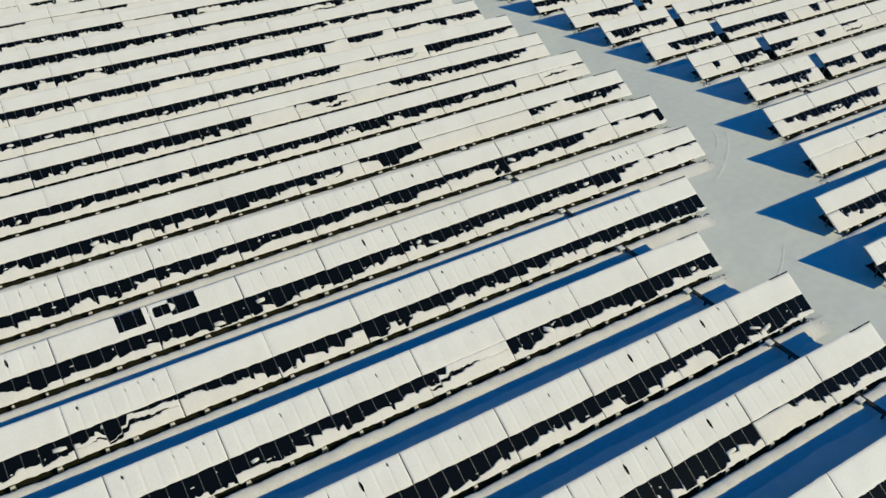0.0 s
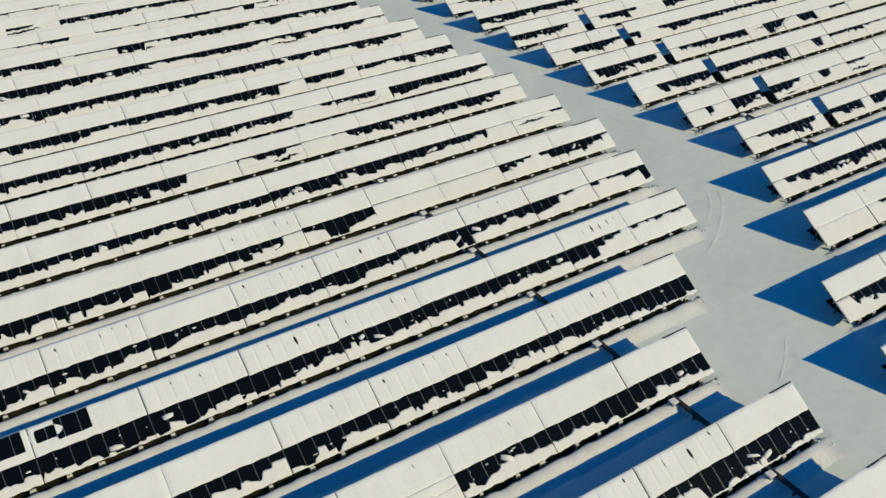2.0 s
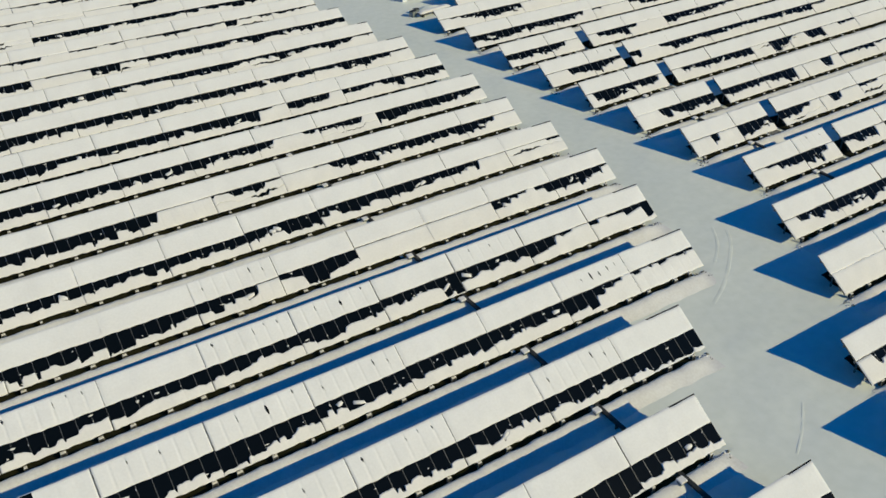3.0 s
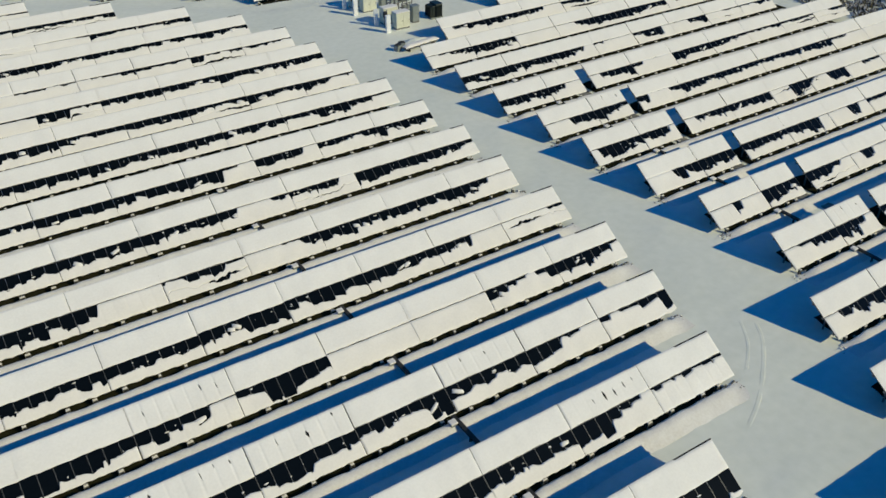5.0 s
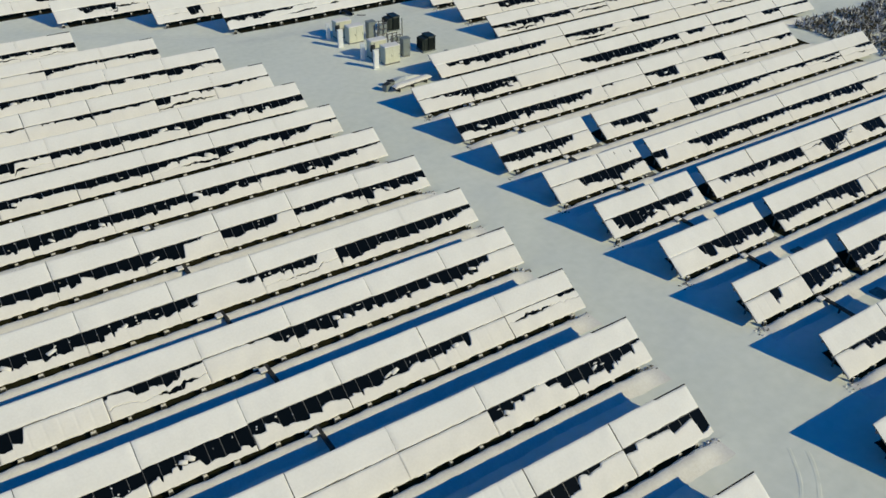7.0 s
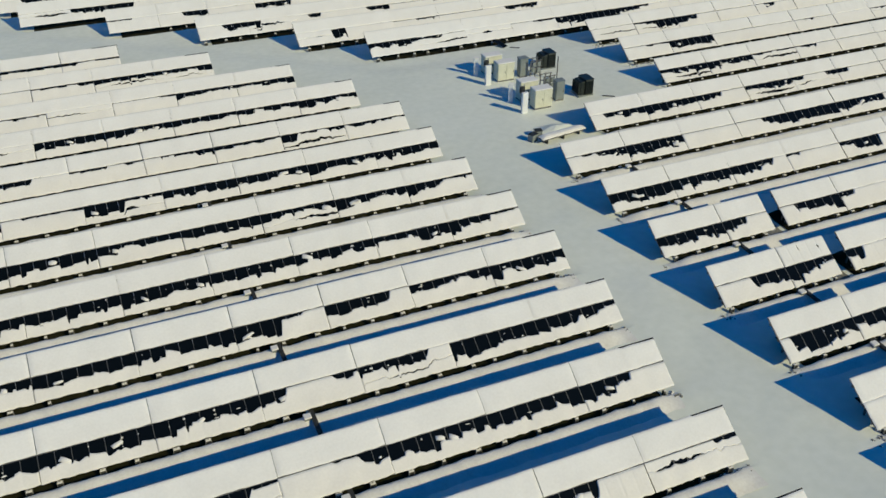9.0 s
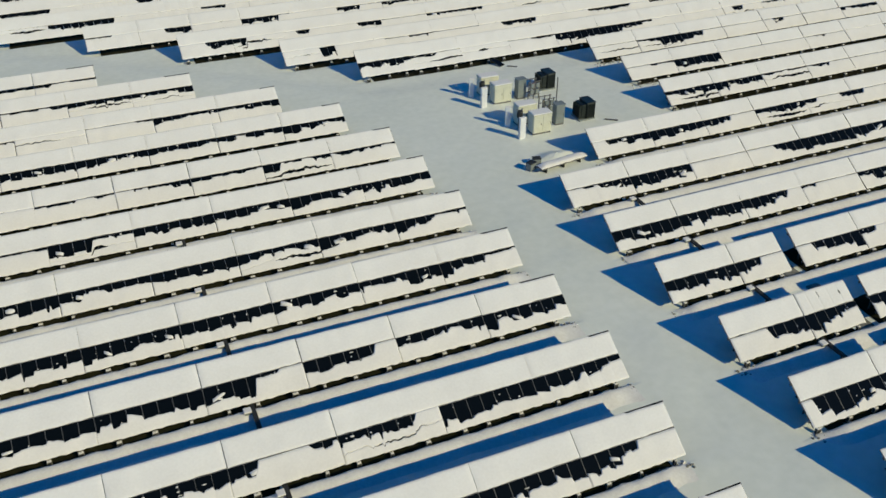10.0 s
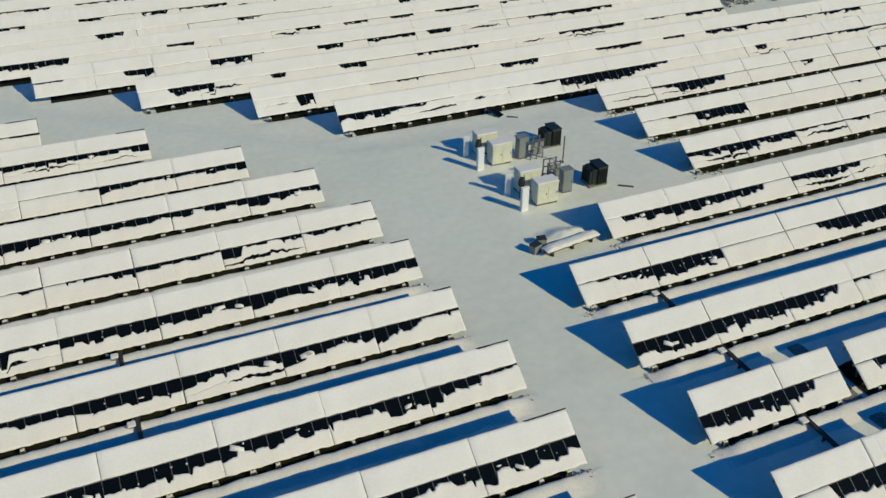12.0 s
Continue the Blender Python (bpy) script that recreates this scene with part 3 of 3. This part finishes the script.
# ---- faint wheel tracks on the drive ----
def wheel_track(points, seed, narrow=1.0):
    """A shallow rut with pressed-up edges, fading out at both ends."""
    prof = ((-0.42, -0.05), (-0.24, 0.018), (-0.1, 0.012), (0.1, 0.012), (0.24, 0.018), (0.42, -0.05))
    v, f, n = [], [], 48
    for i in range(n + 1):
        q = i / n * (len(points) - 1)
        k = min(int(q), len(points) - 2)
        a, b = Vector(points[k]), Vector(points[k + 1])
        before, after = Vector(points[max(0, k - 1)]), Vector(points[min(len(points) - 1, k + 2)])
        t = q - k
        p = 0.5 * ((2 * a) + (b - before) * t + (2 * before - 5 * a + 4 * b - after) * t * t + (3 * a - before - 3 * b + after) * t ** 3)
        d = ((b - before) * (1 - t) + (after - a) * t).normalized()
        side = Vector((d.y, -d.x))
        fade = smooth(6 * min(i / n, 1 - i / n)) * (0.8 + 0.4 * noise.noise((i * 0.3, seed, 0)))
        for off, h in prof:
            x, y = p + side * off * narrow
            v.append((x, y, roll(x, y) + (h if h < 0 else h * fade - 0.03 * (1 - fade))))
    k = len(prof)
    for i in range(n):
        for j in range(k - 1):
            f.append((i * k + j, i * k + j + 1, (i + 1) * k + j + 1, (i + 1) * k + j))
    return tagged(new("wheel_track", mesh_of("wheel_track", v, f, [FIELD], None, True)), "faint wheel rut pressed into the snowy drive", "wheel track", kind="structure")


wheel_track(((71.6, 54.1), (69.8, 51.4), (67.0, 49.0), (63.8, 46.8), (60.2, 45.1)), 1, 0.6)
wheel_track(((70.3, 54.1), (68.4, 51.6), (65.5, 49.3)), 2, 0.5)
wheel_track(((58.6, 34.8), (56.1, 32.8), (53.4, 31.2)), 3, 0.35)


# ---- cable trays that cross the aisles between the rows ----
def cable_tray(x, y_low, length):
    """A dark steel tray from a row's lower edge to the row before it, with a snow-capped junction box."""
    base = tagged(new("cable_tray"), "dark steel cable tray across the aisle with a snowy junction box", "cable tray", "cable trays across the aisles")
    base.matrix_basis = Matrix.Translation((x, y_low, terrain(x, y_low)))
    bm = boxed(-0.16, -length, 0.36, 0.16, 0.25, 0.54, bevel=0.02)
    part("tray", bm, DARKSTEEL, base)
    for y in (-length + 0.15, -length / 2, -0.1):
        part("leg", boxed(-0.13, y - 0.04, -0.3, 0.13, y + 0.04, 0.36), DARKSTEEL, base)
    jb = part("junction_box", boxed(-0.62, -0.8, 0.0, -0.18, -0.43, 0.52, bevel=0.02), GREY, base)
    part("snow_cap", boxed(-0.68, -0.88, 0.523, -0.14, -0.36, 0.66, bevel=0.06), SNOW, jb, "rounded cap of snow")
    return base


for k, y, end in WEST:
    if -3 <= k <= 10:
        cable_tray(46.5 - 0.042 * (y - 26), y - RUN, 4.4)
for k, y, x0, x1, split in EAST:
    if 2 <= k <= 9:
        cable_tray(86.1 - 0.045 * (y - 58), y - RUN, 4.4)


# ---- the transformer station ----
def cabinet(name, x, y, w, d, h, paint, label, doors=2, cap=True, group="", plinth=0.12):
    """A steel cabinet on a plinth, its doors facing south, with a snow cap on its roof."""
    base = tagged(new(name), label, "electrical cabinet", group)
    base.matrix_basis = Matrix.Translation((x, y, 0))
    part("plinth", boxed(0.03, 0.03, -0.15, w - 0.03, d - 0.03, plinth), STEEL, base)
    part("body", boxed(0, 0, plinth, w, d, h, bevel=0.03), paint, base)
    part("roof", boxed(-0.06, -0.08, h + 0.003, w + 0.06, d + 0.08, h + 0.07, bevel=0.02), paint, base)
    for i in range(doors):
        a, b = w * i / doors + 0.05, w * (i + 1) / doors - 0.05
        door = part("door", boxed(a, -0.035, plinth + 0.1, b, -0.003, h - 0.1, bevel=0.01), paint, base)
        part("handle", boxed(b - 0.14, -0.07, plinth + 0.9, b - 0.09, -0.037, plinth + 1.15, bevel=0.008), DARKSTEEL, door, "dark door handle")
        for k in range(3):
            part("louvre", boxed(a + 0.12, -0.05, h - 0.55 + 0.09 * k, b - 0.12, -0.037, h - 0.51 + 0.09 * k), paint, door)
    if cap:
        part("snow_cap", boxed(-0.02, -0.02, h + 0.073, w + 0.02, d + 0.02, h + 0.19, bevel=0.05), SNOW, base, "flat cap of snow")
    return base


def switch_panel(x, y, w, h, turn, group):
    """A tall narrow white panel standing on the snow, a drift at its foot."""
    base = tagged(new("narrow_cabinet"), "tall narrow white steel cabinet standing in snow", "electrical cabinet", group)
    base.matrix_basis = Matrix.Translation((x, y, 0)) @ Matrix.Rotation(radians(turn), 4, "Z")
    part("body", boxed(-w / 2, -0.16, -0.1, w / 2, 0.16, h, bevel=0.02), WHITE, base)
    part("door", boxed(-w / 2 + 0.05, -0.19, 0.15, w / 2 - 0.05, -0.163, h - 0.1, bevel=0.01), WHITE, base)
    part("snow_cap", boxed(-w / 2 - 0.02, -0.18, h + 0.003, w / 2 + 0.02, 0.18, h + 0.12, bevel=0.05), SNOW, base)
    return base


def lathe(bm, profile, x, y, sides=20):
    rings = [[bm.verts.new((x + r * math.cos(6.28319 * k / sides), y + r * math.sin(6.28319 * k / sides), z)) for k in range(sides)] for r, z in profile]
    for a, b in zip(rings, rings[1:]):
        for k in range(sides):
            bm.faces.new((a[k], a[(k + 1) % sides], b[(k + 1) % sides], b[k]))
    bm.faces.new(rings[-1])
    return bm


def bushing_stand(x, y, group):
    """A post with a dark drum and two insulators."""
    base = tagged(new("insulator_stand"), "grey metal stand with a dark drum and insulators", "insulator stand", group)
    base.matrix_basis = Matrix.Translation((x, y, 0))
    part("post", boxed(-0.12, -0.12, -0.1, 0.12, 0.12, 1.5), STEEL, base)
    part("drum", lathe(bmesh.new(), ((0.05, 1.4), (0.3, 1.42), (0.33, 1.55), (0.33, 2.1), (0.28, 2.2), (0.05, 2.24)), 0, 0), DARKSTEEL, base, "dark metal drum")
    for dx in (-0.28, 0.28):
        prof = [(0.05, 1.9)]
        for k in range(4):
            prof += [(0.05, 2.0 + 0.12 * k), (0.10, 2.03 + 0.12 * k), (0.05, 2.06 + 0.12 * k)]
        part("insulator", lathe(bmesh.new(), prof, dx, 0.05, 12), GREY, base)
    return base


def pipe_rack(x, y, group):
    """An open frame of grey uprights and rails with hanging switches."""
    base = tagged(new("switch_rack"), "open grey steel frame with uprights and switchgear", "switch rack", group)
    base.matrix_basis = Matrix.Translation((x, y, 0))
    for ux in (0, 0.7, 1.4):
        for uy in (0, 0.9):
            part("upright", boxed(ux - 0.05, uy - 0.05, -0.1, ux + 0.05, uy + 0.05, 2.2), STEEL, base)
    for z in (0.5, 1.3, 2.1):
        for uy in (0, 0.9):
            part("rail", boxed(-0.1, uy - 0.09, z, 1.5, uy - 0.052, z + 0.1), STEEL, base)
    for ux, z, h in ((0.12, 0.75, 0.5), (0.82, 0.7, 0.55), (0.2, 1.45, 0.55), (0.85, 1.5, 0.5)):
        part("switch_box", boxed(ux, -0.3, z, ux + 0.45, -0.095, z + h, bevel=0.02), GREY, base)
    return base


def oil_transformer(x, y, group):
    """A dark green transformer: tank, lid and cooling fins."""
    base = tagged(new("transformer"), "dark green box transformer with cooling fins", "transformer", group)
    base.matrix_basis = Matrix.Translation((x, y, 0))
    part("pad", boxed(0.0, -0.05, -0.15, 2.05, 1.85, 0.08, bevel=0.02), GREY, base, "grey concrete pad")
    part("tank", boxed(0.85, 0, 0.083, 2.0, 1.8, 1.95, bevel=0.12), DARK, base)
    part("lid", boxed(0.83, -0.02, 1.953, 2.02, 1.82, 2.03, bevel=0.04), DARK, base)
    part("radiator", boxed(0.25, 0.1, 0.2, 0.847, 1.7, 1.8, bevel=0.1), DARK, base)
    for k in range(9):
        part("fin", boxed(0.0, 0.15 + 0.18 * k, 0.25, 0.247, 0.2 + 0.18 * k, 1.7), DARK, base)
    for k in range(5):
        part("rib", boxed(0.95 + 0.22 * k, -0.09, 0.25, 1.0 + 0.22 * k, -0.003, 1.75), DARK, base)
    return base


for n, (ox, oy) in enumerate(((80.05, 125.8), (79.7, 134.85))):
    g = "transformer station"
    switch_panel(ox, oy, 0.75, 2.35, 4, g)
    switch_panel(ox - 0.1, oy + 3.3, 0.6, 2.25, -25, g)
    cabinet("equipment_cabinet", ox + 1.45, oy + 0.15, 2.25, 1.3, 2.2, CREAM, "cream steel cabinet with double doors and snowy roof", 2, True, g)
    cabinet("equipment_cabinet", ox + 1.0, oy + 2.9, 2.3, 1.3, 2.2, CREAM, "cream steel cabinet with double doors and snowy roof", 2, True, g)
    bushing_stand(ox + 0.75, oy + 2.1, g)
    cabinet("control_cabinet", ox + 4.95 - 0.3 * n, oy + (1.4 if n == 0 else 0.4), 1.1, 0.9, 2.35, GREY, "grey steel control cabinet with a single door", 1, False, g)
    pipe_rack(ox + 4.6 + 1.2 * n, oy + (3.9 if n == 0 else -0.1), g)
    oil_transformer(ox + 8.0 + 0.4 * n, oy + 1.3 + 0.3 * n, g)

pole = tagged(new("station_post"), "thin grey metal post beside the transformer", "post", "transformer station")
pole.matrix_basis = Matrix.Translation((88.3, 132.9, 0))
part("shaft", lathe(bmesh.new(), ((0.07, -0.1), (0.07, 3.0), (0.05, 3.02)), 0, 0, 12), STEEL, pole)
part("collar", lathe(bmesh.new(), ((0.12, -0.05), (0.12, 0.1), (0.08, 0.12)), 0, 0, 12), DARKSTEEL, pole)
sign = tagged(new("marker_box"), "small red metal box on a short post", "marker box", "transformer station")
sign.matrix_basis = Matrix.Translation((87.0, 136.0, 0))
part("post", boxed(-0.04, -0.04, -0.1, 0.04, 0.04, 0.8), STEEL, sign)
part("box", boxed(-0.25, -0.12, 0.803, 0.25, 0.12, 1.35, bevel=0.02), RED, sign)


def beam_stack(x, y, turn):
    """Long beams on trestles under a thick cap of snow, with small crates at one end."""
    base = tagged(new("beam_stack"), "stack of steel beams on trestles capped with snow", "beam stack")
    base.matrix_basis = Matrix.Translation((x, y, 0)) @ Matrix.Rotation(radians(turn), 4, "Z")
    for u in (0.7, 2.9, 5.0):
        part("trestle", boxed(u - 0.08, -0.35, -0.1, u + 0.08, 0.5, 0.32), DARKSTEEL, base)
    for k in range(4):
        part("beam", boxed(0.1, -0.34 + 0.22 * k, 0.323, 5.7, -0.18 + 0.22 * k, 0.52, bevel=0.01), STEEL, base)
    bm = bmesh.new()
    n, prof = 18, ((-0.42, 0.80), (-0.40, 0.95), (-0.25, 1.06), (0.1, 1.10), (0.45, 1.04), (0.58, 0.92), (0.6, 0.80))
    rows = [[bm.verts.new((5.9 * i / n, q + 0.05 * noise.noise((i * 0.6, j, 1)), 0.52 + (h - 0.80) * min(1, 0.2 + 0.5 * min(i, n - i)) + 0.04 * noise.noise((i * 0.5, j * 0.8, 6)))) for j, (q, h) in enumerate(prof)] for i in range(n + 1)]
    for a, b in zip(rows, rows[1:]):
        for j in range(len(prof) - 1):
            bm.faces.new((a[j], b[j], b[j + 1], a[j + 1]))
    part("snow_cap", bm, SNOW, base, "thick rounded cap of snow")
    return base


beam_stack(78.0, 118.0, 8)
for cx, cy, w, h, turn in ((77.6, 119.0, 0.9, 0.75, 20), (78.7, 119.9, 0.8, 0.6, -12)):
    crate = tagged(new("equipment_crate"), "small grey crate half sunk in drifted snow", "crate", "crates by the beam stack")
    crate.matrix_basis = Matrix.Translation((cx, cy, 0)) @ Matrix.Rotation(radians(turn), 4, "Z")
    part("body", boxed(-w / 2, -0.35, -0.1, w / 2, 0.35, h, bevel=0.02), GREY, crate)
    part("lid", boxed(-w / 2 - 0.02, -0.37, h + 0.003, w / 2 + 0.02, 0.37, h + 0.06, bevel=0.015), DARKSTEEL, crate)


def drift(cx, cy, rx, ry, h, seed):
    """A rounded drift of wind-blown snow."""
    v, f, n, m = [], [], 14, 28
    for i in range(n + 1):
        q = i / n
        for j in range(m):
            a = 6.28319 * j / m
            e = 1 + 0.18 * noise.noise((math.cos(a) * 1.3, math.sin(a) * 1.3, seed))
            v.append((cx + rx * q * e * math.cos(a), cy + ry * q * e * math.sin(a), h * (1 - smooth(q)) * (1 + 0.2 * noise.noise((q * 3, a, seed))) - 0.06 * smooth(q * 1.02)))
    for i in range(n):
        for j in range(m):
            f.append((i * m + j, (i + 1) * m + j, (i + 1) * m + (j + 1) % m, i * m + (j + 1) % m))
    return tagged(new("snow_drift", mesh_of("snow_drift", v, f, [FIELD], None, True)), "rounded drift of wind-blown snow", "snow drift", kind="structure")


drift(81.2, 120.2, 3.4, 1.8, 0.55, 2)


def fallen_module(x, y):
    """A dark module that has come loose and leans from the lower edge of a table down to the snow."""
    base = tagged(new("fallen_module"), "loose dark solar module leaning from a table onto snow", "solar module")
    base.matrix_basis = Matrix.Translation((x, y, terrain(x, y) - 0.02)) @ Matrix.Rotation(radians(32), 4, "Z") @ Matrix.Rotation(radians(20), 4, "X")
    frame_bm = boxed(-0.5, 0, 0, 0.5, 0.03, 0.04)
    for q in ((-0.5, 1.72, 0, 0.5, 1.75, 0.04), (-0.5, 0.033, 0, -0.47, 1.717, 0.04), (0.47, 0.033, 0, 0.5, 1.717, 0.04)):
        box(frame_bm, *q)
    part("frame", frame_bm, DARKSTEEL, base)
    part("glass", boxed(-0.467, 0.033, 0.01, 0.467, 1.717, 0.03), GLASS, base, "dark solar glass")
    return base


fallen_module(87.9, 146.4)
for px, py, l in ((88.9, 145.6, 1.3), (91.6, 126.0, 1.5)):
    plank = tagged(new("timber_plank"), "weathered grey plank lying on the snow", "plank", "planks on the snow")
    plank.matrix_basis = Matrix.Translation((px, py, roll(px, py))) @ Matrix.Rotation(radians(-35), 4, "Z")
    part("board", boxed(-l / 2, -0.13, 0.0, l / 2, 0.13, 0.09, bevel=0.01), STEEL, plank)


# ---- scrub beyond the eastern fence line ----
def scrub(name, boxes, seed):
    """Low tangled bushes, dry twigs and snow-laden clumps, as one mass."""
    r = random.Random(seed)
    v, f, m = [], [], []
    for x0, y0, x1, y1, count in boxes:
        for _ in range(count):
            cx, cy, size = r.uniform(x0, x1), r.uniform(y0, y1), r.uniform(0.5, 1.3)
            for _ in range(26):
                a, el, l = r.uniform(0, 6.283), r.uniform(0.1, 1.4), size * r.uniform(0.5, 1.1)
                d = Vector((math.cos(a) * math.cos(el), math.sin(a) * math.cos(el), math.sin(el)))
                side = d.cross(Vector((r.uniform(-1, 1), r.uniform(-1, 1), r.uniform(-1, 1)))).normalized() * r.uniform(0.03, 0.12)
                p, b = Vector((cx + r.uniform(-0.3, 0.3), cy + r.uniform(-0.3, 0.3), 0.0)), len(v)
                mid = p + d * l * 0.6
                v += [p - side * 0.4, p + side * 0.4, mid + side, p + d * l, mid - side]
                f.append((b, b + 1, b + 2, b + 3, b + 4))
                m.append(0 if r.random() < 0.62 else 1)
    return tagged(new(name, mesh_of(name, v, f, [SCRUB, SNOW], m)), "tangled dry scrub dusted with snow", "scrub", kind="stuff")


scrub("scrub", ((140, 92, 160, 107.5, 420), (160, 92, 185, 112, 250), (136, 168, 175, 185, 420), (156, 154, 185, 170, 320), (128, 176, 150, 200, 250), (100, 200, 140, 225, 250)), 3)
